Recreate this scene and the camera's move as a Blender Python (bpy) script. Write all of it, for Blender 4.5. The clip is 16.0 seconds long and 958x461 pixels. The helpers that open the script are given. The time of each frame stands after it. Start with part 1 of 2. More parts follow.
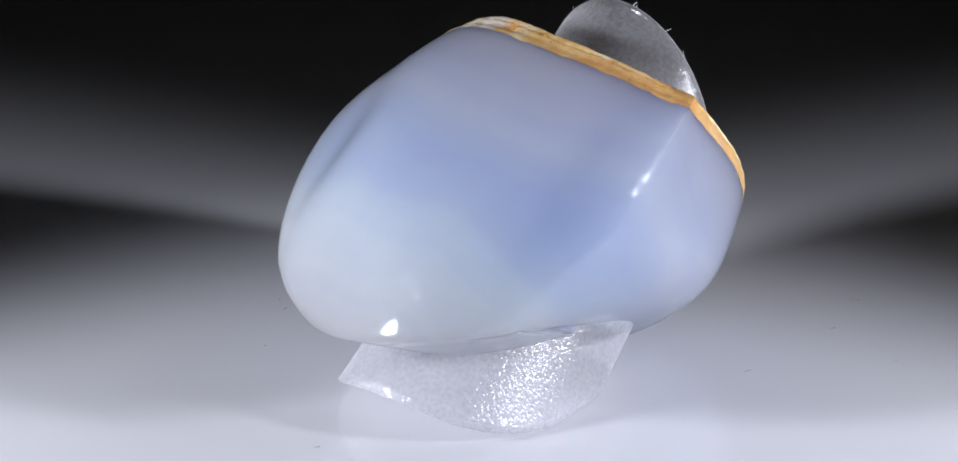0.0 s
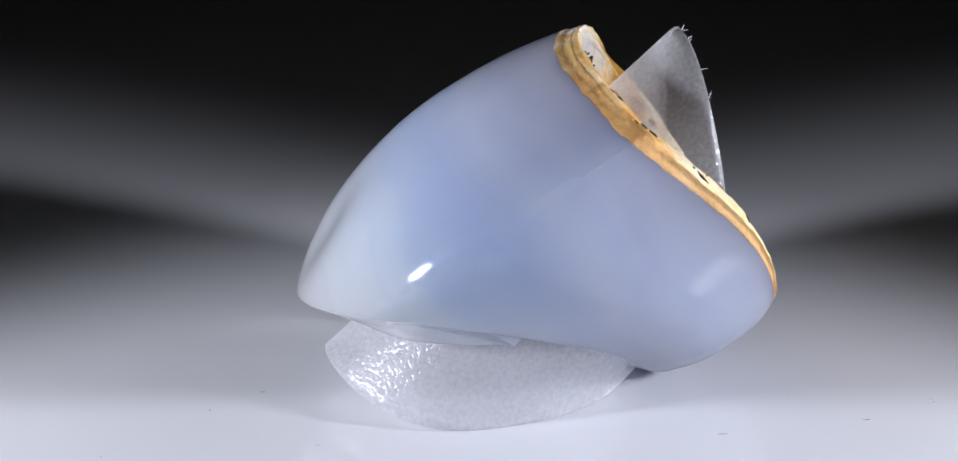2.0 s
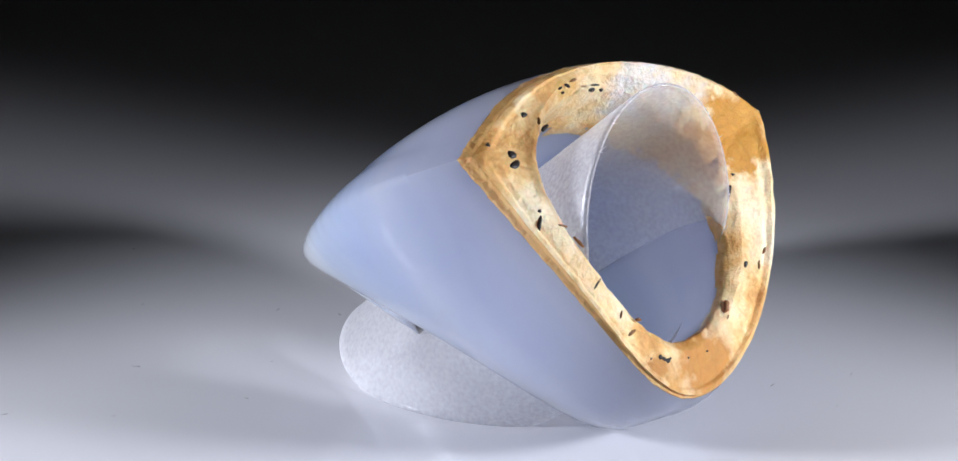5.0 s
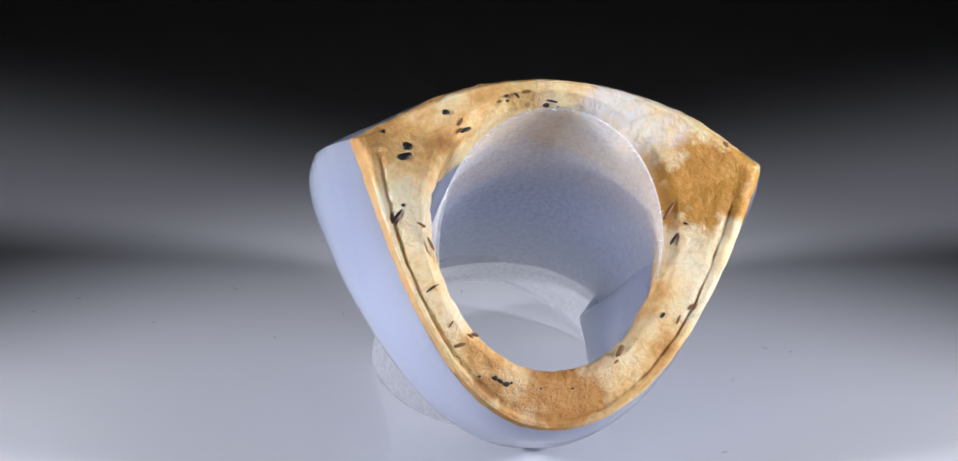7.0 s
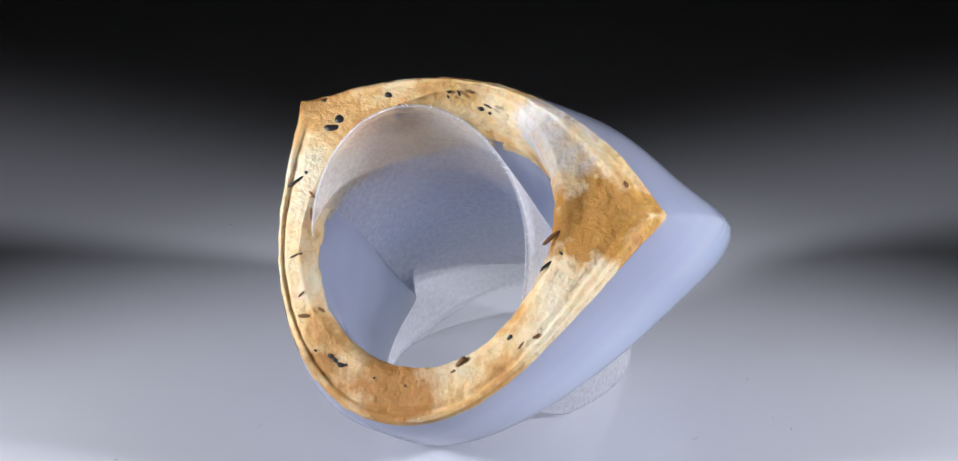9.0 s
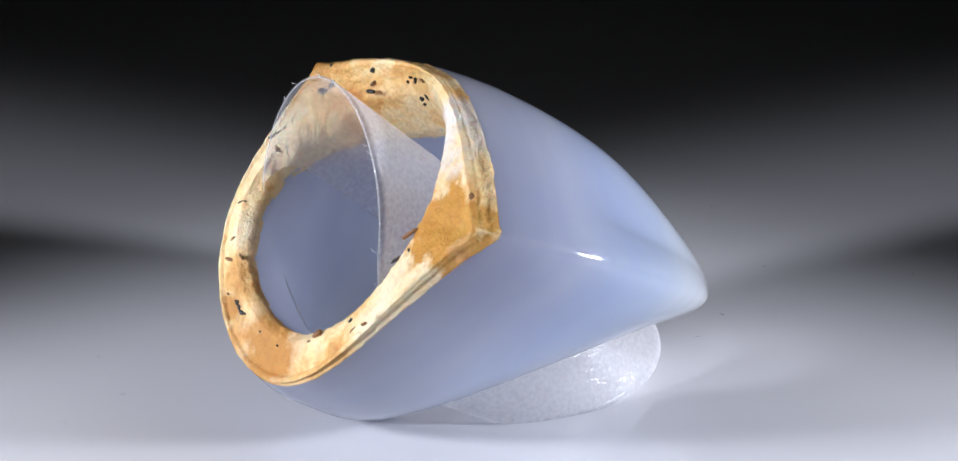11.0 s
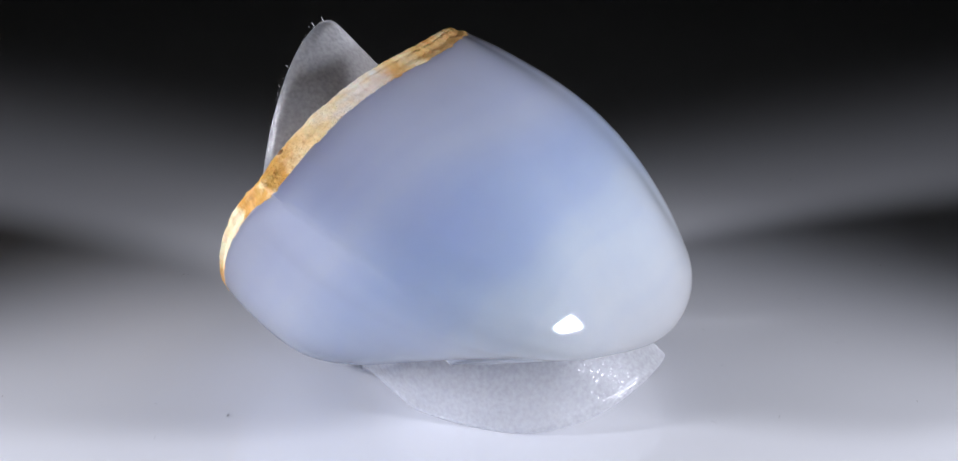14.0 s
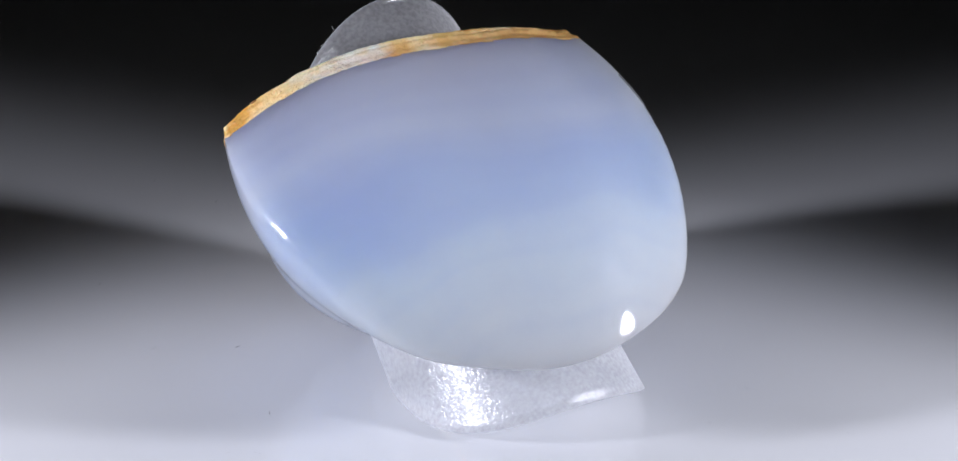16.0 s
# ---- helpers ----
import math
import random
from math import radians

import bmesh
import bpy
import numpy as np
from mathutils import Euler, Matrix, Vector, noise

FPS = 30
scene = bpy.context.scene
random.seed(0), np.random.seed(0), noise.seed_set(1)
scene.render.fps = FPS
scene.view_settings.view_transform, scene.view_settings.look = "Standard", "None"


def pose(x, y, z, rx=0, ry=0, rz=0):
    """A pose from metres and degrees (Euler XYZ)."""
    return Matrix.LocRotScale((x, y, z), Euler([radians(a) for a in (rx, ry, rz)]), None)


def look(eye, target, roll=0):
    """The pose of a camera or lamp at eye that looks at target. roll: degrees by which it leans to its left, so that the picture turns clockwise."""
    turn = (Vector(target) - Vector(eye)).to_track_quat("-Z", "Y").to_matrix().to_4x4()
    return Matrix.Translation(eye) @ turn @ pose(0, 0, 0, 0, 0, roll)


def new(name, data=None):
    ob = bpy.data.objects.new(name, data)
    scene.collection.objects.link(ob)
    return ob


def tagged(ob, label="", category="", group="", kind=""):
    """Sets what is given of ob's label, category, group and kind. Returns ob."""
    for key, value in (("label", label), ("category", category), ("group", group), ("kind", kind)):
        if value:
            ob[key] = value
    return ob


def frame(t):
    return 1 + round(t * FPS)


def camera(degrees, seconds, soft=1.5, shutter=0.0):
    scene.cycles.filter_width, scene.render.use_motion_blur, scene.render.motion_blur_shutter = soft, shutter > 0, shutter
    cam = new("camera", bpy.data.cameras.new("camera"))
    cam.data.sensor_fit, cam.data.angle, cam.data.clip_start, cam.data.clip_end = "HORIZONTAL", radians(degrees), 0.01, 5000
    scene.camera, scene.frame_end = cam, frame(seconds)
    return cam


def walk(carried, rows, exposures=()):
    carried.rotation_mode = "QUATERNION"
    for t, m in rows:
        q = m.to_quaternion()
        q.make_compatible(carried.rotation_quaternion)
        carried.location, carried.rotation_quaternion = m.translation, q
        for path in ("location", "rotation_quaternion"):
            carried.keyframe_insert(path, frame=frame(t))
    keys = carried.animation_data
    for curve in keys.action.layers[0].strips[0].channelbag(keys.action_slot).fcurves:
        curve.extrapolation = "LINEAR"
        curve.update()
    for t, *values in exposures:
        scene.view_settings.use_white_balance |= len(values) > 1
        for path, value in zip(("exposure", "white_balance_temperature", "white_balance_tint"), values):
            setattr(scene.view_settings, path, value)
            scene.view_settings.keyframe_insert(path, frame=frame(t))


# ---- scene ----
SECONDS, TURN_RATE, FRONT_TIME = 16.0, -17.73, 7.701
MM = 0.001

# ---- camera ----
cam = camera(15.2, SECONDS, soft=1.5)
PITCH = radians(21.58)
AIM = Vector((-1.33, 0.0, 14.92)) * MM
EYE = AIM + Vector((0, -math.cos(PITCH), math.sin(PITCH))) * 0.27485
walk(cam, [(0.0, look(EYE, AIM)), (SECONDS, look(EYE, AIM))])

# ---- world and lamps ----
world = bpy.data.worlds.new("dark_studio")
world.use_nodes = True
world.node_tree.nodes["Background"].inputs[0].default_value = (0.75, 0.85, 1.0, 1)
world.node_tree.nodes["Background"].inputs[1].default_value = 0.0002
scene.world = world
scene.view_settings.exposure = 0.0


def spot(name, place, target, watts, cone, blend, size, tint):
    data = bpy.data.lights.new(name, "SPOT")
    data.energy, data.spot_size, data.spot_blend = watts, radians(cone), blend
    data.shadow_soft_size, data.color = size, tint
    ob = new(name, data)
    ob.matrix_world = look(Vector(place) * MM, Vector(target) * MM)
    return ob


LAMPS = [((-148, -52, 64), (0, -25, 5)), ((146, -52, 64), (-3, -25, 5))]
for place, target in LAMPS:
    spot("side_spot", place, target, 1.44, 45, 0.55, 0.0135, (0.84, 0.865, 1.0))


# ---- materials ----
def material(name):
    m = bpy.data.materials.new(name)
    m.use_nodes = True
    nt = m.node_tree
    return m, nt, nt.nodes["Principled BSDF"]


def node(nt, kind, **values):
    n = nt.nodes.new(kind)
    for k, v in values.items():
        n.inputs[k.replace("_", " ")].default_value = v
    return n


def ramp(nt, source, stops):
    n = nt.nodes.new("ShaderNodeValToRGB")
    while len(n.color_ramp.elements) < len(stops):
        n.color_ramp.elements.new(0.5)
    for e, (p, c) in zip(n.color_ramp.elements, stops):
        e.position, e.color = p, (*c, 1)
    nt.links.new(source, n.inputs[0])
    return n


def coords(nt):
    return nt.nodes.new("ShaderNodeTexCoord").outputs["Object"]


def mix(nt, factor, a, b, mode="MIX"):
    n = nt.nodes.new("ShaderNodeMix")
    n.data_type, n.blend_type = "RGBA", mode
    for socket, v in ((n.inputs[0], factor), (n.inputs[6], a), (n.inputs[7], b)):
        if isinstance(v, (int, float)):
            socket.default_value = v
        elif isinstance(v, tuple):
            socket.default_value = (*v, 1)
        else:
            nt.links.new(v, socket)
    return n.outputs[2]


def bump(nt, height, strength, distance, shader):
    n = node(nt, "ShaderNodeBump", Strength=strength, Distance=distance)
    nt.links.new(height, n.inputs["Height"])
    nt.links.new(n.outputs[0], shader.inputs["Normal"])
    return n


def stone_material():
    m, nt, p = material("blue_chalcedony")
    # soft mineral banding across the stone, milky at the far end
    mp = nt.nodes.new("ShaderNodeMapping")
    nt.links.new(coords(nt), mp.inputs[0])
    wob = node(nt, "ShaderNodeTexNoise", Scale=55.0, Detail=2.0)
    nt.links.new(mp.outputs[0], wob.inputs["Vector"])
    sep = nt.nodes.new("ShaderNodeVectorMath")
    sep.operation = "DOT_PRODUCT"
    nt.links.new(mp.outputs[0], sep.inputs[0])
    sep.inputs[1].default_value = BAND_DIRECTION
    add = nt.nodes.new("ShaderNodeMath")
    add.operation = "MULTIPLY_ADD"
    nt.links.new(wob.outputs["Fac"], add.inputs[0])
    add.inputs[1].default_value = 0.010
    nt.links.new(sep.outputs["Value"], add.inputs[2])
    rng = node(nt, "ShaderNodeMapRange", From_Min=-0.020, From_Max=0.013)
    nt.links.new(add.outputs[0], rng.inputs[0])
    c = ramp(nt, rng.outputs[0], BAND_STOPS)
    grain = node(nt, "ShaderNodeTexNoise", Scale=260.0, Detail=4.0)
    nt.links.new(mp.outputs[0], grain.inputs["Vector"])
    g = ramp(nt, grain.outputs["Fac"], [(0.3, (0.93, 0.93, 0.95)), (0.7, (1.0, 1.0, 1.0))])
    col = mix(nt, 1.0, c.outputs[0], g.outputs[0], "MULTIPLY")
    # thin growth bands that follow the same direction
    thin = node(nt, "ShaderNodeTexNoise", Scale=380.0, Detail=1.0)
    thin.noise_dimensions = "1D"
    nt.links.new(add.outputs[0], thin.inputs["W"])
    streak = ramp(nt, thin.outputs["Fac"], [(0.32, (0.80, 0.83, 0.93)), (0.62, (1.0, 1.0, 1.0))])
    col = mix(nt, 0.34, col, mix(nt, 1.0, col, streak.outputs[0], "MULTIPLY"))
    nt.links.new(col, p.inputs["Base Color"])
    p.inputs["Roughness"].default_value = 0.035
    p.inputs["IOR"].default_value = 1.54
    p.inputs["Subsurface Weight"].default_value = 1.0
    p.inputs["Subsurface Radius"].default_value = (0.85, 0.88, 0.90)
    p.inputs["Subsurface Scale"].default_value = 0.016
    fine = node(nt, "ShaderNodeTexNoise", Scale=420.0, Detail=3.0)
    nt.links.new(mp.outputs[0], fine.inputs["Vector"])
    bump(nt, fine.outputs["Fac"], 0.02, 0.0002, p)
    p.inputs["Specular IOR Level"].default_value = 0.0
    # light that passes right through the translucent walls, under a polished surface
    through_glow = nt.nodes.new("ShaderNodeBsdfTranslucent")
    nt.links.new(mix(nt, 0.88, col, (0.98, 0.985, 1.0)), through_glow.inputs[0])
    both = nt.nodes.new("ShaderNodeMixShader")
    both.inputs[0].default_value = 0.51
    nt.links.new(p.outputs[0], both.inputs[1])
    nt.links.new(through_glow.outputs[0], both.inputs[2])
    polish = nt.nodes.new("ShaderNodeBsdfGlossy")
    polish.inputs["Roughness"].default_value = 0.012
    fresnel = node(nt, "ShaderNodeFresnel", IOR=1.54)
    coat = nt.nodes.new("ShaderNodeMixShader")
    nt.links.new(fresnel.outputs[0], coat.inputs[0])
    nt.links.new(both.outputs[0], coat.inputs[1])
    nt.links.new(polish.outputs[0], coat.inputs[2])
    nt.links.new(coat.outputs[0], nt.nodes["Material Output"].inputs[0])
    return m


BAND_DIRECTION = (0.05, 0.80, -0.60)
BAND_STOPS = [(0.0, (0.51, 0.56, 0.75)), (0.20, (0.47, 0.53, 0.73)), (0.33, (0.53, 0.60, 0.80)), (0.45, (0.43, 0.54, 0.82)),
              (0.54, (0.49, 0.61, 0.88)), (0.66, (0.65, 0.76, 0.95)), (0.82, (0.77, 0.86, 1.0)), (1.0, (0.83, 0.90, 1.0))]


def patch(nt, co, centre, radius, wobble, soft):
    """A mask round a point of the stone, with a ragged edge."""
    w = nt.nodes.new("ShaderNodeVectorMath")
    w.operation = "DISTANCE"
    nt.links.new(co, w.inputs[0])
    w.inputs[1].default_value = tuple(float(v) for v in centre)
    add = nt.nodes.new("ShaderNodeMath")
    add.operation = "MULTIPLY_ADD"
    nt.links.new(wobble, add.inputs[0])
    add.inputs[1].default_value = 0.006
    nt.links.new(w.outputs["Value"], add.inputs[2])
    r = node(nt, "ShaderNodeMapRange", From_Min=radius + 0.003 + soft, From_Max=radius + 0.003 - soft)
    nt.links.new(add.outputs[0], r.inputs[0])
    return r.outputs[0]


def crust_material(name, edge=0.0):
    m, nt, p = material(name)
    co = coords(nt)
    big = node(nt, "ShaderNodeTexNoise", Scale=170.0, Detail=6.0, Roughness=0.6)
    mid = node(nt, "ShaderNodeTexNoise", Scale=420.0, Detail=5.0, Roughness=0.65)
    fine = node(nt, "ShaderNodeTexNoise", Scale=1500.0, Detail=5.0, Roughness=0.7)
    vein = node(nt, "ShaderNodeTexVoronoi", Scale=330.0)
    vein.feature = "DISTANCE_TO_EDGE"
    for n in (big, mid, fine, vein):
        nt.links.new(co, n.inputs["Vector"])
    col = ramp(nt, big.outputs["Fac"], [(0.30, (0.52, 0.23, 0.05)), (0.40, (0.80, 0.46, 0.15)), (0.48, (0.94, 0.69, 0.34)), (0.60, (0.96, 0.82, 0.55))]).outputs[0]
    # named stains: golden corner, orange foot, chalky crown
    for (x, z), depth, radius, soft, colour in STAINS:
        where = FACE_AT + np.array(FACE_X) * x + np.array(FACE_Z) * z - np.array(FACE_OUT) * depth
        col = mix(nt, patch(nt, co, where * MM, radius * MM, mid.outputs["Fac"], soft * MM), col, mix(nt, mid.outputs["Fac"], colour, tuple(0.82 * c for c in colour)))
    sh = ramp(nt, fine.outputs["Fac"], [(0.30, (0.60, 0.50, 0.40)), (0.52, (1.0, 1.0, 1.0))])
    col = mix(nt, 0.34, col, mix(nt, 1.0, col, sh.outputs[0], "MULTIPLY"))
    crack = ramp(nt, vein.outputs["Distance"], [(0.0, (0.45, 0.28, 0.14)), (0.035, (1.0, 1.0, 1.0))])
    col = mix(nt, 0.15, col, mix(nt, 1.0, col, crack.outputs[0], "MULTIPLY"))
    if edge:
        # the weathered layer: brown along the crown and one flank, paler on the other
        sep = nt.nodes.new('ShaderNodeSeparateXYZ')
        nt.links.new(co, sep.inputs[0])
        spread = nt.nodes.new('ShaderNodeMath')
        spread.operation = 'MULTIPLY_ADD'
        nt.links.new(big.outputs['Fac'], spread.inputs[0])
        spread.inputs[1].default_value = 0.020
        nt.links.new(sep.outputs[0], spread.inputs[2])
        side = node(nt, 'ShaderNodeMapRange', From_Min=0.020, From_Max=0.004, To_Min=0.15, To_Max=edge)
        nt.links.new(spread.outputs[0], side.inputs[0])
        col = mix(nt, side.outputs[0], col, mix(nt, mid.outputs['Fac'], (0.42, 0.19, 0.045), (0.78, 0.47, 0.17)))
    nt.links.new(col, p.inputs["Base Color"])
    p.inputs["Roughness"].default_value = 0.55
    p.inputs["Subsurface Weight"].default_value = 0.2
    p.inputs["Subsurface Scale"].default_value = 0.001
    both = mix(nt, 0.5, mid.outputs["Fac"], fine.outputs["Fac"])
    bump(nt, both, 0.9, 0.0006, p)
    return m


FACE_AT, FACE_X, FACE_Z, FACE_OUT = np.array([1.34, -10.97, 23.34]), (0.99, -0.06, -0.16), (0.17, 0.59, 0.79), (0.05, -0.81, 0.59)
# place on the face, depth behind it, radius, softness, colour
STAINS = [((11.71, 0.19), 0.8, 4.0, 0.4, (0.66, 0.31, 0.04)), ((14.04, 1.29), 0.8, 2.2, 0.4, (0.70, 0.36, 0.06)), ((1.53, -16.37), 0.8, 3.4, 1.2, (0.60, 0.28, 0.06)), ((-4.08, -15.79), 0.8, 1.9, 0.8, (0.54, 0.26, 0.06)),
          ((5.16, 5.69), 1.0, 2.6, 0.9, (0.90, 0.86, 0.79)), ((8.11, 4.31), 1.0, 2.3, 0.9, (0.86, 0.78, 0.66)), ((-1.66, 6.68), 0.8, 1.5, 0.8, (0.80, 0.50, 0.16)), ((11.24, -3.64), 0.8, 1.4, 0.5, (0.92, 0.84, 0.68)),
          ((-13.46, 1.92), 2.4, 2.0, 0.5, (0.52, 0.26, 0.06)), ((-10.81, 4.91), 2.6, 2.0, 0.5, (0.55, 0.28, 0.07)), ((-7.21, 7.06), 2.8, 1.9, 0.5, (0.55, 0.28, 0.07)), ((-3.66, 8.40), 2.9, 1.7, 0.5, (0.56, 0.30, 0.08))]


def floor_material():
    m, nt, p = material("white_gloss_acrylic")
    co = coords(nt)
    n = node(nt, "ShaderNodeTexNoise", Scale=30.0, Detail=3.0)
    nt.links.new(co, n.inputs["Vector"])
    c = ramp(nt, n.outputs["Fac"], [(0.3, (0.64, 0.64, 0.65)), (0.7, (0.68, 0.68, 0.69))])
    nt.links.new(c.outputs[0], p.inputs["Base Color"])
    p.inputs["Roughness"].default_value = 0.06
    p.inputs["IOR"].default_value = 1.45
    return m


def sheet_material():
    m = bpy.data.materials.new("frosted_clear_plastic")
    m.use_nodes = True
    nt = m.node_tree
    nt.nodes.clear()
    out = nt.nodes.new("ShaderNodeOutputMaterial")
    clear = nt.nodes.new("ShaderNodeBsdfTransparent")
    clear.inputs[0].default_value = (0.99, 0.99, 1.0, 1)
    milk = nt.nodes.new("ShaderNodeBsdfTranslucent")
    milk.inputs[0].default_value = (0.98, 0.98, 0.99, 1)
    haze = nt.nodes.new("ShaderNodeBsdfDiffuse")
    haze.inputs[0].default_value = (0.98, 0.98, 0.99, 1)
    gloss = nt.nodes.new("ShaderNodeBsdfGlossy")
    gloss.inputs["Roughness"].default_value = 0.20
    co = coords(nt)
    pebble = node(nt, "ShaderNodeTexNoise", Scale=3100.0, Detail=2.0)
    nt.links.new(co, pebble.inputs["Vector"])
    b = node(nt, "ShaderNodeBump", Strength=0.45, Distance=0.0003)
    nt.links.new(pebble.outputs["Fac"], b.inputs["Height"])
    nt.links.new(b.outputs[0], gloss.inputs["Normal"])

    def blend(f, a, c):
        n = nt.nodes.new("ShaderNodeMixShader")
        if isinstance(f, float):
            n.inputs[0].default_value = f
        else:
            nt.links.new(f, n.inputs[0])
        nt.links.new(a.outputs[0], n.inputs[1])
        nt.links.new(c.outputs[0], n.inputs[2])
        return n

    fog = ramp(nt, pebble.outputs["Fac"], [(0.3, (0.32, 0.32, 0.32)), (0.7, (0.44, 0.44, 0.44))])
    body = blend(fog.outputs[0], clear, blend(0.4, milk, haze))
    nt.links.new(blend(0.075, body, gloss).outputs[0], out.inputs[0])
    return m


def smooth_side_material():
    """The smooth side of the plastic: clear, with a plain gloss."""
    m = bpy.data.materials.new("clear_plastic")
    m.use_nodes = True
    nt = m.node_tree
    nt.nodes.clear()
    out = nt.nodes.new("ShaderNodeOutputMaterial")
    clear = nt.nodes.new("ShaderNodeBsdfTransparent")
    gloss = nt.nodes.new("ShaderNodeBsdfGlossy")
    gloss.inputs["Roughness"].default_value = 0.15
    ripple = node(nt, "ShaderNodeTexNoise", Scale=900.0, Detail=2.0)
    nt.links.new(coords(nt), ripple.inputs["Vector"])
    b = node(nt, "ShaderNodeBump", Strength=0.3, Distance=0.0003)
    nt.links.new(ripple.outputs["Fac"], b.inputs["Height"])
    nt.links.new(b.outputs[0], gloss.inputs["Normal"])
    both = nt.nodes.new("ShaderNodeMixShader")
    both.inputs[0].default_value = 0.03
    nt.links.new(clear.outputs[0], both.inputs[1])
    nt.links.new(gloss.outputs[0], both.inputs[2])
    nt.links.new(both.outputs[0], out.inputs[0])
    return m


def glow_material(name, colour, strength, least=1.0):
    """What gives off light; each separate piece by its own share of the strength, from least to 1."""
    m, nt, p = material(name)
    p.inputs["Base Color"].default_value = (*colour, 1)
    p.inputs["Emission Color"].default_value = (*colour, 1)
    p.inputs["Emission Strength"].default_value = strength
    if least < 1:
        share = node(nt, "ShaderNodeMapRange", To_Min=least * strength, To_Max=strength)
        nt.links.new(nt.nodes.new("ShaderNodeNewGeometry").outputs["Random Per Island"], share.inputs[0])
        nt.links.new(share.outputs[0], p.inputs["Emission Strength"])
    return m


def plain_material(name, colour, roughness, metal=0.0):
    m, nt, p = material(name)
    n = node(nt, "ShaderNodeTexNoise", Scale=120.0, Detail=4.0)
    nt.links.new(coords(nt), n.inputs["Vector"])
    c = ramp(nt, n.outputs["Fac"], [(0.3, tuple(0.85 * v for v in colour)), (0.7, colour)])
    nt.links.new(c.outputs[0], p.inputs["Base Color"])
    p.inputs["Roughness"].default_value, p.inputs["Metallic"].default_value = roughness, metal
    return m


STONE, CRUST, EDGE, FLOOR, SHEET = stone_material(), crust_material("cream_matrix_crust"), crust_material("ochre_matrix_layer", 0.85), floor_material(), sheet_material()
SMOOTH = smooth_side_material()
LINT, DUST = plain_material("white_lint", (0.8, 0.8, 0.82), 0.6), plain_material("grey_dust", (0.22, 0.21, 0.20), 0.8)
RUST = plain_material("rust_mineral", (0.23, 0.10, 0.03), 0.6)
BLACK, CASE = plain_material("black_mineral", (0.02, 0.017, 0.015), 0.45), plain_material("black_lamp_paint", (0.02, 0.02, 0.02), 0.5)
CHIP, FACETS = glow_material("lamp_chip_glow", (1.0, 1.0, 1.0), 2.0), glow_material("lamp_facet_glow", (0.97, 0.98, 1.0), 8.0, 0.3)


# ---- mesh helpers ----
def part(name, verts, faces, mat, parent=None, label="", sharp=None):
    me = bpy.data.meshes.new(name)
    me.from_pydata([tuple(v) for v in verts], [], faces)
    me.materials.append(mat)
    bm = bmesh.new()
    bm.from_mesh(me)
    bmesh.ops.recalc_face_normals(bm, faces=bm.faces)
    bm.to_mesh(me)
    bm.free()
    me.shade_smooth()
    if sharp:
        me.set_sharp_from_angle(angle=radians(sharp))
    ob = new(name, me)
    if parent:
        ob.parent = parent
    if label:
        ob["label"] = label
    return ob


def strip(rows, n, closed=True):
    """Quads between successive rings of n points."""
    return [(r * n + j, r * n + (j + 1) % n, (r + 1) * n + (j + 1) % n, (r + 1) * n + j)
            for r in range(rows - 1) for j in range(n if closed else n - 1)]


# ---- floor ----
FLOOR_Z = 2.40 * MM
floor = part("floor", [(-1.5, -1.5, FLOOR_Z), (1.5, -1.5, FLOOR_Z), (1.5, 1.5, FLOOR_Z), (-1.5, 1.5, FLOOR_Z)], [(0, 1, 2, 3)], FLOOR)
tagged(floor, "glossy white acrylic tabletop in a dark studio", "tabletop", kind="structure")

# ---- ring ----
N = 192
Q = N // 4


def bezier(points, t):
    k = len(points) - 1
    return sum(math.comb(k, i) * (1 - t) ** (k - i) * t ** i * np.array(p) for i, p in enumerate(points))


def axes(rise, yaw, roll):
    rise, yaw, roll = radians(rise), radians(yaw), radians(roll)
    x = np.array([math.cos(yaw), math.sin(yaw), 0])
    out = np.array([math.sin(yaw) * math.cos(rise), -math.cos(yaw) * math.cos(rise), math.sin(rise)])
    z = np.cross(x, -out)
    return x * math.cos(roll) + z * math.sin(roll), z * math.cos(roll) - x * math.sin(roll), out


FRONT_AT, BACK_AT = np.array([1.34, -10.97, 23.34]), np.array([1.9, 8.79, 10.3])
FX, FZ, FOUT = axes(36.11, 3.2, -11.45)
BX, BZ, BOUT = axes(70.32, 2.57, -3.03)
U2, U1 = np.linspace(0, 1, 2 * Q, endpoint=False), np.linspace(0, 1, Q, endpoint=False)
ROUND = 2 * np.pi * np.arange(N) / N


def wave(pairs, at=ROUND):
    """A smooth unevenness round the ring: cosine and sine amounts in millimetres, slow ones first."""
    return sum(c * np.cos(n * at) + d * np.sin(n * at) for n, (c, d) in enumerate(pairs, 1))


def lay(crown, left, right, foot, flank_left=None, flank_right=None):
    """An amount round the ring, from its values at the crown, the two corners, the foot and the flanks."""
    fl, fr = (left + foot) / 2 if flank_left is None else flank_left, (right + foot) / 2 if flank_right is None else flank_right
    over = left + (right - left) * U2 + (crown - (left + right) / 2) * np.sin(np.pi * U2)
    flank = lambda x, a, b: a * (1 - x) ** 2 + 2 * x * (1 - x) * b + x * x * foot
    return np.concatenate([over, flank(U1, right, fr), flank(1 - U1, left, fl)])


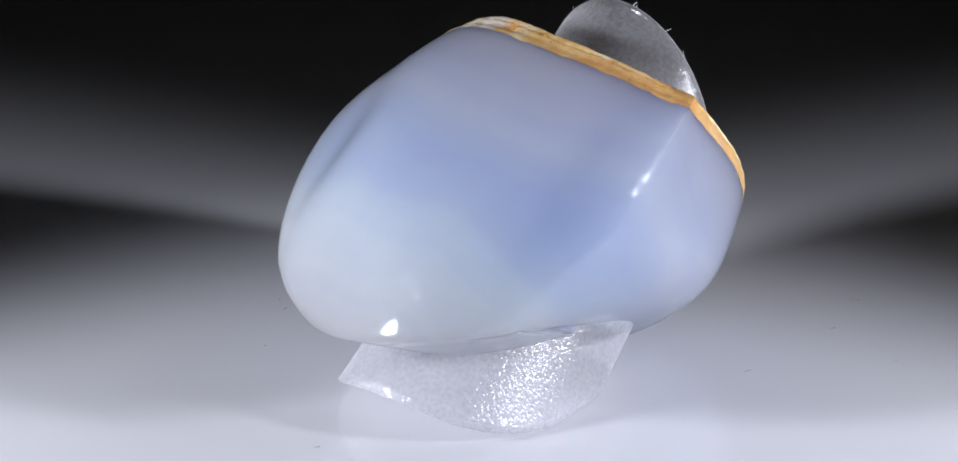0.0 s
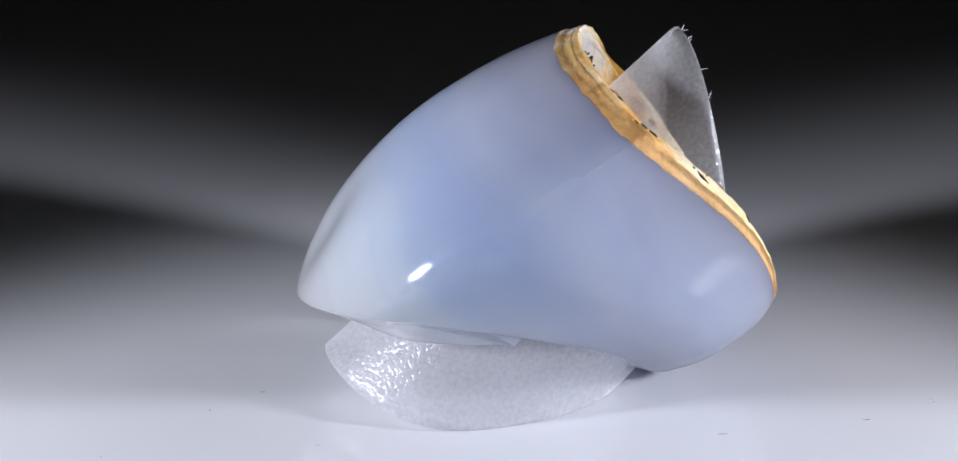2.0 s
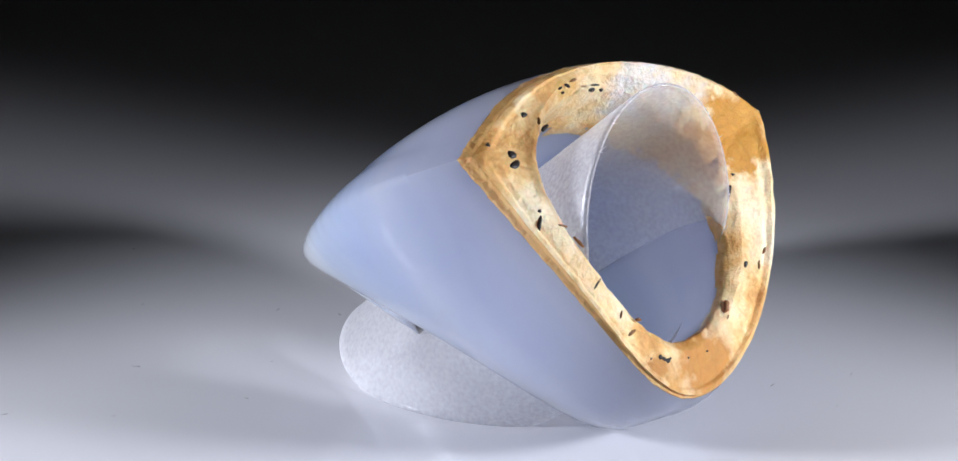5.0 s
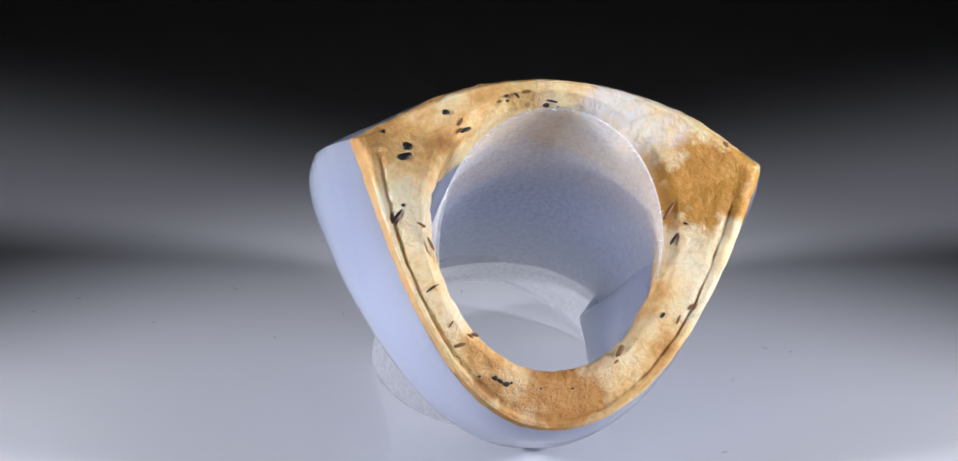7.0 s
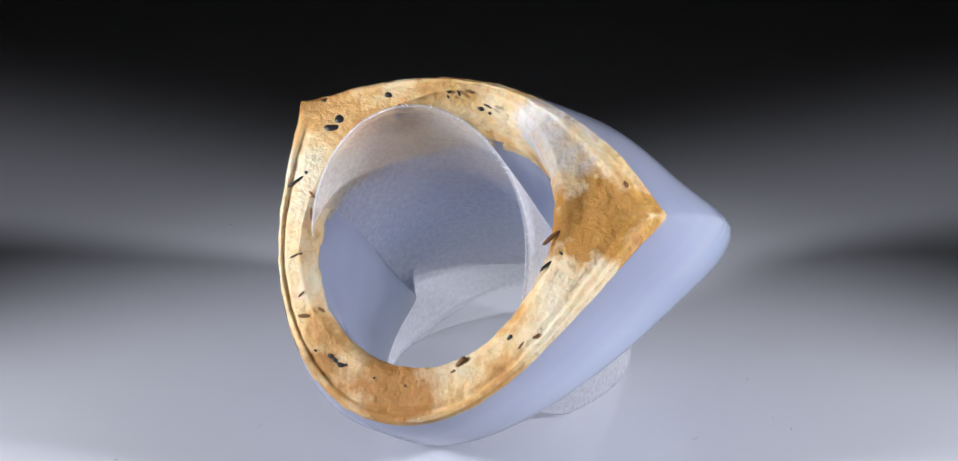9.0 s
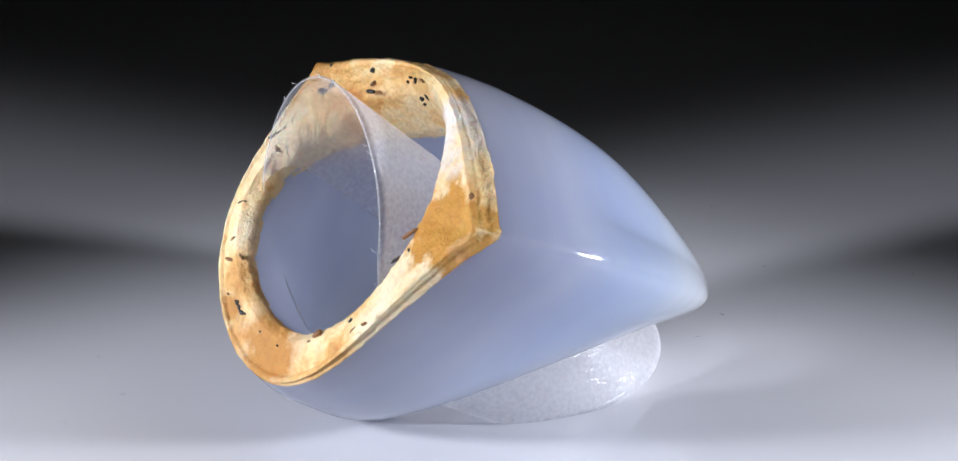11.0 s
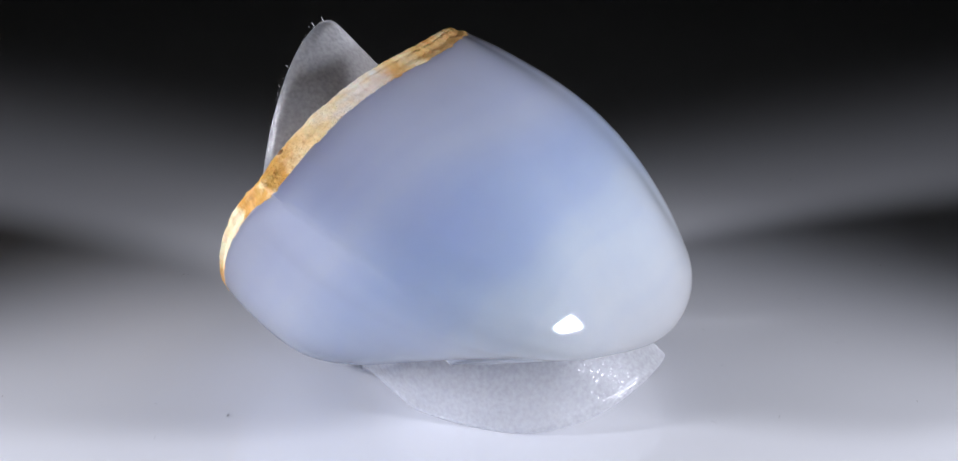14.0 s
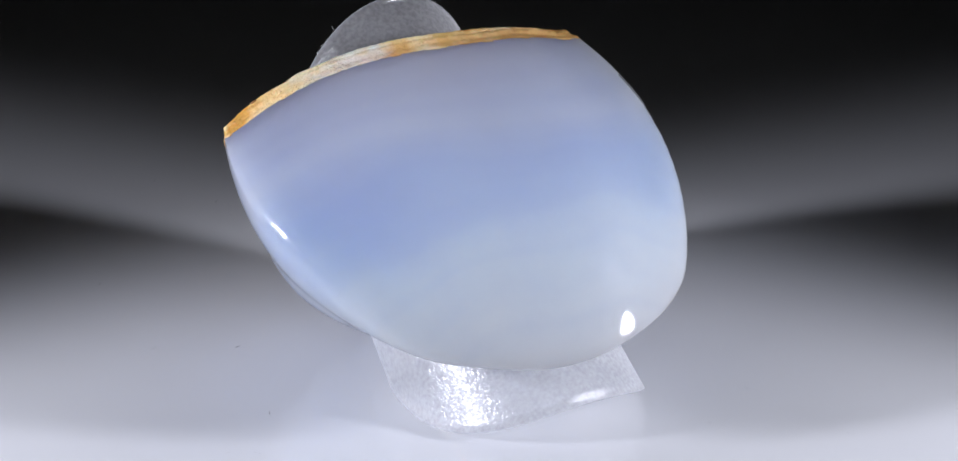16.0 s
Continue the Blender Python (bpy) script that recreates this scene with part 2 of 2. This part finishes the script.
def shield():
    """The shield outline in its plane: a low arched crown, two corners and flanks that meet in a round foot."""
    left, right, tip = (-14.49, 1.8), (16.79, 2.38), (0.27, -16.25)
    top = (0, 12.45)
    return np.vstack([bezier([left, top, right], U2[:, None]), bezier([right, (16.57, -6.09), (7.6, -16.25), tip], U1[:, None]),
                      bezier([tip, (-6.27, -16.25), (-13.28, -5.47), left], U1[:, None])])


def normals(o):
    d = np.roll(o, -1, 0) - np.roll(o, 1, 0)
    nn = np.stack([-d[:, 1], d[:, 0]], 1) / np.linalg.norm(d, axis=1)[:, None]
    nn = sum(np.roll(nn, k, 0) for k in range(-6, 7))
    return nn / np.linalg.norm(nn, axis=1)[:, None]


BASE_F = shield()
NORMAL = normals(BASE_F)
OUT_F = BASE_F + NORMAL * wave([(0.398, -0.797), (-1.183, -0.09), (0.024, 0.399), (0.011, -0.104), (-0.036, 0.067)])[:, None]
# the sawn face is not quite flat
BOW = (np.concatenate([1.579 * np.sin(np.pi * U2), 0.897 * np.sin(np.pi * U1), -0.812 * np.sin(np.pi * U1)])
       + wave([(-0.491, -0.733), (0.838, -1.08), (-0.436, -0.427), (-0.287, 0.182), (-0.005, 0.086)]))[:, None]
AROUND = np.arctan2((BASE_F[:, 1] + 3.36) / 12, BASE_F[:, 0] / 14)


def oval():
    """The round back outline, with its points opposite those of the shield."""
    c, t = np.cos(AROUND), np.sin(AROUND)
    o = np.stack([10.6 * (1 + 0.244 * t) * c + 2.45 * t, np.where(t > 0, 7.18, 18.67) * t], 1)
    return o * (1 + wave([(-0.092, -0.144), (-0.019, -0.065), (0.004, 0.052), (0.008, 0.003)], AROUND))[:, None]


OUT_B = oval()
# the back edge rises towards both sides
ARCH = wave([(-0.585, -1.247), (1.071, 0.3), (0.033, -0.092), (-0.159, -0.131)], AROUND)[:, None] * BOUT
HOLE_F, HOLE_F_SIZE = np.array([0.1, -4.2]), np.array([8.75, 10.1])
FOOT_AT, FOOT_SIZE = np.array([0.0, 3.6]), np.array([8.8, 13.2])

BULGE = lay(1.45, 6.616, 6.644, -0.473, 1.137, 0.882) + wave([(-0.285, 0.034), (-1.67, -0.037), (-0.082, -0.479), (-0.512, 0.1)])
LEAN = lay(0.07, -0.227, 0.141, 0.228) + wave([(0.097, 0.331), (0.063, -0.028), (-0.032, 0.114), (0.156, 0.024)])
SWELL = lay(0.02, 1.765, -1.442, -0.367) + wave([(-1.404, -0.179), (-0.15, 0.001), (-0.178, 0.203), (-0.026, -0.068)])
RIDGE = np.clip(lay(-0.6, 1, 1, -0.6), 0, 1)
# the end of the stone opposite the face runs out to a crisp edge
SHANK = np.exp(-((np.arange(N) - 3 * Q) / (0.65 * Q)) ** 2)
TAIL = np.concatenate([np.sin(np.pi * U2), 0 * U1, 0 * U1])
GROOVE = 0.16 * np.clip((2.0 - OUT_F[:, 1:]) / 3.0, 0, 1)


def in_front(o, depth=0.0):
    return FRONT_AT + o[:, :1] * FX + o[:, 1:] * FZ - depth * FOUT


def in_back(o):
    return BACK_AT + o[:, :1] * BX + o[:, 1:] * BZ


def outer(s):
    """The outer skin at s: 0 at the front face, 1 at the back face."""
    xm, zm = (FX + BX) / np.linalg.norm(FX + BX), (FZ + BZ) / np.linalg.norm(FZ + BZ)
    k = min(1.0, max(0.0, (s - 0.5) / 0.35))
    k = k * k * (3 - 2 * k)
    blunt = 0.636 + k * (0.452 * TAIL + 0.01 * (1 - TAIL) + -0.024 * RIDGE)
    full = max(1e-9, math.sin(math.pi * min(1.0, s) ** 1.197)) ** blunt
    push = full * BULGE + math.sin(2 * math.pi * s) * LEAN + math.sin(3 * math.pi * s) * SWELL + 0.635 * math.sin(math.pi * s) ** 2 * SHANK
    skin = in_front(OUT_F, -BOW) * (1 - s) + (in_back(OUT_B) + ARCH) * s + push[:, None] * (NORMAL[:, :1] * xm + NORMAL[:, 1:] * zm)
    # the ridges fade as the polished stone runs to its far end
    for _ in range(int(16 * max(0.0, s - 0.3))):
        skin = (np.roll(skin, 1, 0) + 2 * skin + np.roll(skin, -1, 0)) / 4
    return skin


def hole_angles():
    d = (OUT_F - HOLE_F) / HOLE_F_SIZE
    return np.arctan2(d[:, 1], d[:, 0])


ANG = hole_angles()
# the hole's edge follows the face's unevenness more softly
HOLE_BOW = 0.6 * sum(np.roll(BOW, k, 0) for k in range(-12, 13)) / 25 + 1.1 * np.exp(-(np.angle(np.exp(1j * (ANG - radians(208)))) / radians(48)) ** 2)[:, None]
CIRCLE = np.stack([np.cos(ANG), np.sin(ANG)], 1)


def bore(circle, grow):
    """Ends of the bore's straight lines: at the front face and on the floor, where the curled sheet stands."""
    f = in_front(HOLE_F + circle * HOLE_F_SIZE * grow)
    p = FOOT_AT + circle * FOOT_SIZE * grow
    return f, np.column_stack([p, np.full(len(p), FLOOR_Z / MM)])


def back_ring():
    f, g = bore(CIRCLE, 1.0)
    out = np.cross(BX, BZ)
    k = ((BACK_AT - f) @ out) / ((g - f) @ out)
    p = f + (g - f) * k[:, None] - BACK_AT
    o = np.stack([p @ BX, p @ BZ], 1)
    mid = np.array([0, -3.0])
    r, lim = np.linalg.norm(o - mid, axis=1), np.linalg.norm(OUT_B - mid, axis=1) * 0.975
    return in_back(mid + (o - mid) * np.minimum(1, lim / r)[:, None]) + ARCH


HOLE_BACK = back_ring()


def hole(s, grow=1.0):
    return (bore(CIRCLE, grow)[0] + HOLE_BOW * FOUT) * (1 - s) + HOLE_BACK * s


# the crust reaches deeper into the bore under the crown
CRUST_DEPTH = 0.11 + 0.15 * np.clip(CIRCLE[:, 1:] + 0.25, 0, 1)


def rough(rows, size, seed):
    """Uneven, chipped positions: each point moves by noise of about that many millimetres."""
    return [np.array([p + size * np.array(noise.noise_vector(Vector(p * 0.9 + seed))) + 0.5 * size * np.array(noise.noise_vector(Vector(p * 2.7 + seed))) for p in r]) for r in rows]


def on_face(x, z, lift=0.0):
    near = np.argmin(np.abs(np.angle(np.exp(1j * (ANG - math.atan2((z - HOLE_F[1]) / HOLE_F_SIZE[1], (x - HOLE_F[0]) / HOLE_F_SIZE[0]))))))
    edge = HOLE_F + CIRCLE[near] * HOLE_F_SIZE * 1.07
    k = np.clip(np.linalg.norm(np.array([x, z]) - OUT_F[near]) / np.linalg.norm(edge - OUT_F[near]), 0, 1)
    return FRONT_AT + x * FX + z * FZ + (lift - 0.08 + BOW[near, 0] * (1 - k) + HOLE_BOW[near, 0] * k) * FOUT


def speck(parent, x, z, long, wide, turn, seed, mat, label):
    """A dark inclusion: a small uneven blister set in the face."""
    n, rows = 11, []
    c, t = math.cos(radians(turn)), math.sin(radians(turn))
    for k, lift in ((1.0, -0.12), (0.85, 0.05), (0.4, 0.10)):
        for i in range(n):
            a = 2 * math.pi * i / n
            r = k * (1 + 0.35 * noise.noise(Vector((math.cos(a) * 1.4 + seed, math.sin(a) * 1.4, seed * 0.7))))
            u, w = long * r * math.cos(a), wide * r * math.sin(a)
            rows.append(on_face(x + u * c - w * t, z + u * t + w * c, lift))
    part("inclusion", np.array(rows) * MM, strip(3, n) + [tuple(range(2 * n, 3 * n))], mat, parent, label)


# place on the face, half length, half width, turn; black ones, then rusty ones
SPECKS = [(-12.14, 2.28, 0.36, 0.22, 25), (-10.44, 1.29, 0.42, 0.36, 10), (-10.63, 0.46, 0.58, 0.32, 25), (-7.66, 4.23, 0.34, 0.24, 0), (-6.17, 3.00, 0.48, 0.16, 28), (-3.19, 5.90, 0.2, 0.1, 20),
          (-3.11, 5.53, 0.13, 0.1, 0), (-2.44, 6.03, 0.3, 0.09, -40), (-0.28, 5.41, 0.3, 0.16, 5), (0.56, 5.28, 0.16, 0.12, 0), (0.18, 5.75, 0.45, 0.06, -8), (-10.75, -3.50, 0.2, 0.14, 0), (-11.19, -4.40, 0.75, 0.12, 58),
          (-8.57, -9.72, 0.62, 0.09, 38), (-3.42, -15.55, 0.26, 0.2, 20), (-2.55, -15.86, 0.32, 0.2, 10), (-3.01, -15.71, 0.26, 0.18, -30), (-4.59, -15.58, 0.13, 0.1, 0), (-2.15, -15.72, 0.12, 0.1, 0),
          (10.19, -2.92, 0.2, 0.1, -20), (9.42, -4.12, 0.55, 0.12, 58), (8.82, -9.81, 0.28, 0.15, 60), (0.10, -15.86, 0.1, 0.08, 0), (2.50, -15.59, 0.1, 0.08, 0)]
RUSTY = [(-6.49, 3.63, 0.34, 0.1, 75), (-8.74, -6.40, 0.5, 0.1, -62), (12.93, 3.18, 0.42, 0.24, -52), (8.95, -2.11, 0.85, 0.15, 62), (-6.31, -13.57, 0.5, 0.16, 20), (-5.18, -12.70, 0.3, 0.12, -10), (9.93, -10.12, 0.45, 0.11, 72),
         (5.86, -12.57, 0.55, 0.2, 65), (5.56, -13.45, 0.3, 0.12, 40), (-1.68, 6.37, 0.35, 0.12, 5), (-9.45, -4.96, 0.4, 0.1, -25), (10.80, -9.13, 0.3, 0.1, 50), (-7.00, -12.16, 0.35, 0.08, 60)]


def build_ring():
    ring = new("ring")
    tagged(ring, "carved pale blue chalcedony ring with an ochre crust rim", "ring")
    cut = 0.052
    # the far edge is crisp on one side and well rounded on the other
    soft = 0.42 * np.clip(0.5 + 0.5 * np.cos(AROUND - radians(8)), 0, 1)[:, None] ** 2
    skin = lambda k: outer(cut + (0.965 - cut) * k) * (1 - soft) + outer(cut + (0.90 - cut) * k) * soft
    rows = [skin(k) for k in np.linspace(0, 1, 66)]
    inward = HOLE_BACK - outer(1.0)
    inward /= np.linalg.norm(inward, axis=1)[:, None] + 1e-6
    for a in np.radians(np.arange(9, 91, 9)):
        rows.append(outer(0.965 + 0.035 * math.sin(a)) * (1 - soft) + outer(0.90 + 0.10 * math.sin(a)) * soft + inward * (0.2 + 1.1 * soft) * (1 - math.cos(a)))
    edge = rows[-1]
    rows += [edge * (1 - k) + HOLE_BACK * k for k in (0.3, 0.6, 0.85, 1.0)]
    rows += [hole(0.93 * (1 - j) + CRUST_DEPTH * 0.85 * j) for j in np.linspace(0, 1, 14)]
    part("stone_body", np.vstack(rows) * MM, strip(len(rows), N), STONE, ring, "polished translucent blue-grey chalcedony, milky at the back", 60)
    face = lambda k, d: in_front(OUT_F * (1 - k) + (HOLE_F + CIRCLE * HOLE_F_SIZE * 1.07) * k, d - BOW * (1 - k) - HOLE_BOW * k)
    inset = NORMAL[:, :1] * FX + NORMAL[:, 1:] * FZ
    side = lambda s, d: outer(s) - d * inset
    rows = [side(cut + 0.006, 0.03)] + rough([side(cut, 0.0), side(0.043, 0.04), side(0.036, 0.16), side(0.028, 0.20), side(0.021, 0.12), side(0.012, 0.05)], 0.10, 3.0) + [side(0.009, 0.25)]
    part('crust_edge', np.vstack(rows) * MM, strip(len(rows), N), EDGE, ring, 'ochre-brown weathered layer round the rim', 70)
    rows = rough([side(0.014, 0.10), side(0.008, 0.02)], 0.08, 3.0)
    rows += rough([face(0.015, 0.06), face(0.05, -0.02), face(0.10, 0.0), face(0.15, 0.07 + GROOVE), face(0.20, 0.12 + GROOVE), face(0.27, 0.10 + 0.3 * GROOVE)] + [face(k, 0.08) for k in np.linspace(0.34, 0.92, 14)], 0.10, 0.0)
    rows += rough([face(1.0, 0.35), hole(0.035, 1.02), hole(0.06, 1.005)] + [hole(0.06 * (1 - j) + CRUST_DEPTH * j, 0.997) for j in (0.25, 0.5, 0.75, 1.0)], 0.14, 8.0) + [hole(CRUST_DEPTH * 1.06, 1.04)]
    part("crust_rim", np.vstack(rows) * MM, strip(len(rows), N), CRUST, ring, "ochre and cream porous matrix rim", 70)
    for i, at in enumerate(SPECKS):
        speck(ring, *at, 1.7 * i, BLACK, "black mineral speck")
    for i, at in enumerate(RUSTY):
        speck(ring, *at, 2.3 * i, RUST, "rust-brown mineral streak")
    return ring


def fibre(verts, faces, a, b, r):
    """A bent three-sided hair from a to b, in millimetres."""
    bend = (b - a).cross(Vector((0.3, 0.5, 0.8))) * random.uniform(-0.3, 0.3)
    start = len(verts)
    for k in range(4):
        t = k / 3
        c = a.lerp(b, t) + bend * 4 * t * (1 - t)
        for q in (0, 2.1, 4.2):
            verts.append(c + Vector((math.cos(q), math.sin(q), 0.6 * math.sin(q + 1))) * r * (1.1 - 0.6 * t))
    faces += [(start + k * 3 + i, start + k * 3 + (i + 1) % 3, start + k * 3 + 3 + (i + 1) % 3, start + k * 3 + 3 + i) for k in range(3) for i in range(3)]


def build_dust():
    hv, hf = [], []
    for i in range(34):
        a, r = random.uniform(0, 2 * math.pi), random.uniform(16, 58)
        base = Vector((r * math.cos(a), r * math.sin(a), FLOOR_Z / MM + 0.03))
        turn = random.uniform(0, 2 * math.pi)
        fibre(hv, hf, base, base + Vector((math.cos(turn), math.sin(turn), 0)) * random.uniform(0.15, 0.7), 0.03)
    return tagged(part("dust", np.array(hv) * MM, hf, DUST), "few grey dust fibres on the white tabletop", "dust", kind="stuff")


def build_sheet():
    """A clear sheet curled inside the hole; its lower end stands on the floor, its upper tip shows above the rim."""
    rows, cols = 40, 160
    psi = np.radians(90 + np.linspace(-169, 170, cols))
    turn = np.stack([np.cos(psi), np.sin(psi)], 1)
    f = in_front(HOLE_F + np.array([0, -1.7]) + turn * np.array([8.4, 8.3]), 0.6)
    g = np.column_stack([FOOT_AT + turn * FOOT_SIZE, np.full(cols, FLOOR_Z / MM)])
    d = g - f
    length = np.linalg.norm(d, axis=1)
    off = np.abs(psi - math.pi / 2)
    lean = np.abs(psi - math.pi / 2 - 0.16)
    fall = 1 - np.cos(lean)
    top = np.minimum(-(7.3 - 5.0 * fall - 4.0 * np.maximum(0, fall - 1) ** 1.5) / length, 0.42)
    tail = np.clip((off - np.where(psi > math.pi / 2, radians(146), radians(122))) / radians(24), 0, 1)
    low = 1 - 0.36 * tail * tail * (3 - 2 * tail) - 0.14 * np.maximum(0, np.sin(psi)) ** 1.5
    low = np.maximum(low, top + 0.08)
    # inside the bore the curl is squeezed a little
    levels = []
    for k in np.linspace(0, 1, rows):
        at = top + (low - top) * k
        p = f + at[:, None] * d
        q = np.clip(at, 0, 1)
        middle = f.mean(0)[0] * (1 - q) + FOOT_AT[0] * q
        p[:, 0] = middle + (p[:, 0] - middle) * (1 - 0.05 * np.sin(np.pi * q))
        levels.append(p)
    verts = np.vstack(levels)
    ob = part("plastic_sheet", verts * MM, strip(rows, cols, False), SHEET)
    mod = ob.modifiers.new("thickness", "SOLIDIFY")
    mod.thickness, mod.offset, mod.material_offset = 0.00022, 0, 1
    ob.data.materials.append(SMOOTH)
    # torn burrs along the cut upper edge
    hv, hf = [], []
    for i in range(26):
        c = random.randrange(30, cols - 30)
        base = Vector(verts[c])
        tip = base + Vector((random.uniform(-0.5, 0.5), random.uniform(-0.6, 0.3), random.uniform(-0.1, 0.6))) * random.uniform(0.4, 1.1)
        fibre(hv, hf, base, tip, 0.035)
    tagged(part("burrs", np.array(hv) * MM, hf, LINT, ob, "fine white burrs"), kind="stuff")
    return tagged(ob, "clear pebbled plastic sheet curled through the ring as a prop", "plastic sheet")


def build_lamp(place, target):
    """A small work lamp: a hooded barrel, rings of self-lit facets that stand for mirrors and a square chip low in
    the reflector.
    """
    lamp = new("work_lamp")
    lamp.matrix_world = look(Vector(place) * MM, Vector(target) * MM) @ pose(0, 0, 0.004)
    tagged(lamp, "small round work lamp with a faceted reflector, switched on", "lamp", "side lamps")
    n, rise = 36, 13.0
    # the barrel's unseen hood, out to z = -40, is added to cut facet spill
    rows = [[(r * math.cos(2 * math.pi * i / n) * MM, (rise + r * math.sin(2 * math.pi * i / n)) * MM, z * MM) for i in range(n)]
            for r, z in ((34, 30), (38, 26), (39, -40), (37.5, -40), (37, 6), (4, 20))]
    part("barrel", np.vstack(rows), strip(len(rows), n) + [tuple(range(n))], CASE, lamp, "matt black barrel", 40)
    # each facet emits light itself instead of mirroring the chip
    verts, faces = [], []
    for r, count, shift, tall, fill in ((32, 26, 0, 1.3, 0.34), (26.5, 22, 0.5, 1.3, 0.32), (18, 12, 0, 0.4, 0.28)):
        for i in range(count):
            a = 2 * math.pi * (i + shift) / count
            x, y, z = r * math.cos(a), rise * (r / 32) ** 0.5 * 0.98 + r * math.sin(a), 14.0 - 0.42 * r
            w = fill * 2 * math.pi * r / count * (0.75 + 0.35 * random.random())
            tall_here = tall * (0.7 + 0.5 * max(0.0, math.sin(a)))
            b = len(verts)
            for k in range(6):
                q = math.pi / 3 * k
                u, v = tall_here * math.sin(q) * (1.25 if k % 3 else 0.6), w * math.cos(q)
                verts.append(((x + u * math.cos(a) - v * math.sin(a)) * MM, (y + u * math.sin(a) + v * math.cos(a)) * MM, (z + 0.6 - 0.42 * u) * MM))
            faces.append(tuple(range(b, b + 6)))
    tagged(part("facets", verts, faces, FACETS, lamp, "bright facets, self-lit in place of mirrors"), kind="stuff")
    c = [(-7, -7), (7, -7), (7, 7), (-7, 7)]
    part("chip", [(x * MM, y * MM, 10 * MM) for x, y in c] + [(x * MM, y * MM, 13 * MM) for x, y in c],
         [(3, 2, 1, 0), (4, 5, 6, 7), (0, 1, 5, 4), (1, 2, 6, 5), (2, 3, 7, 6), (3, 0, 4, 7)], CHIP, lamp, "glowing white chip")
    return lamp


ring = build_ring()
sheet = build_sheet()
dust = build_dust()
for place, target in LAMPS:
    build_lamp(place, target)


def motions():
    """The ring, its prop and the dust turn steadily about the upright axis of the turntable."""
    steps = [SECONDS * i / 32 for i in range(33)]
    for thing in (ring, sheet, dust):
        walk(thing, [(t, pose(0, 0, 0, 0, 0, TURN_RATE * (t - FRONT_TIME))) for t in steps])


motions()
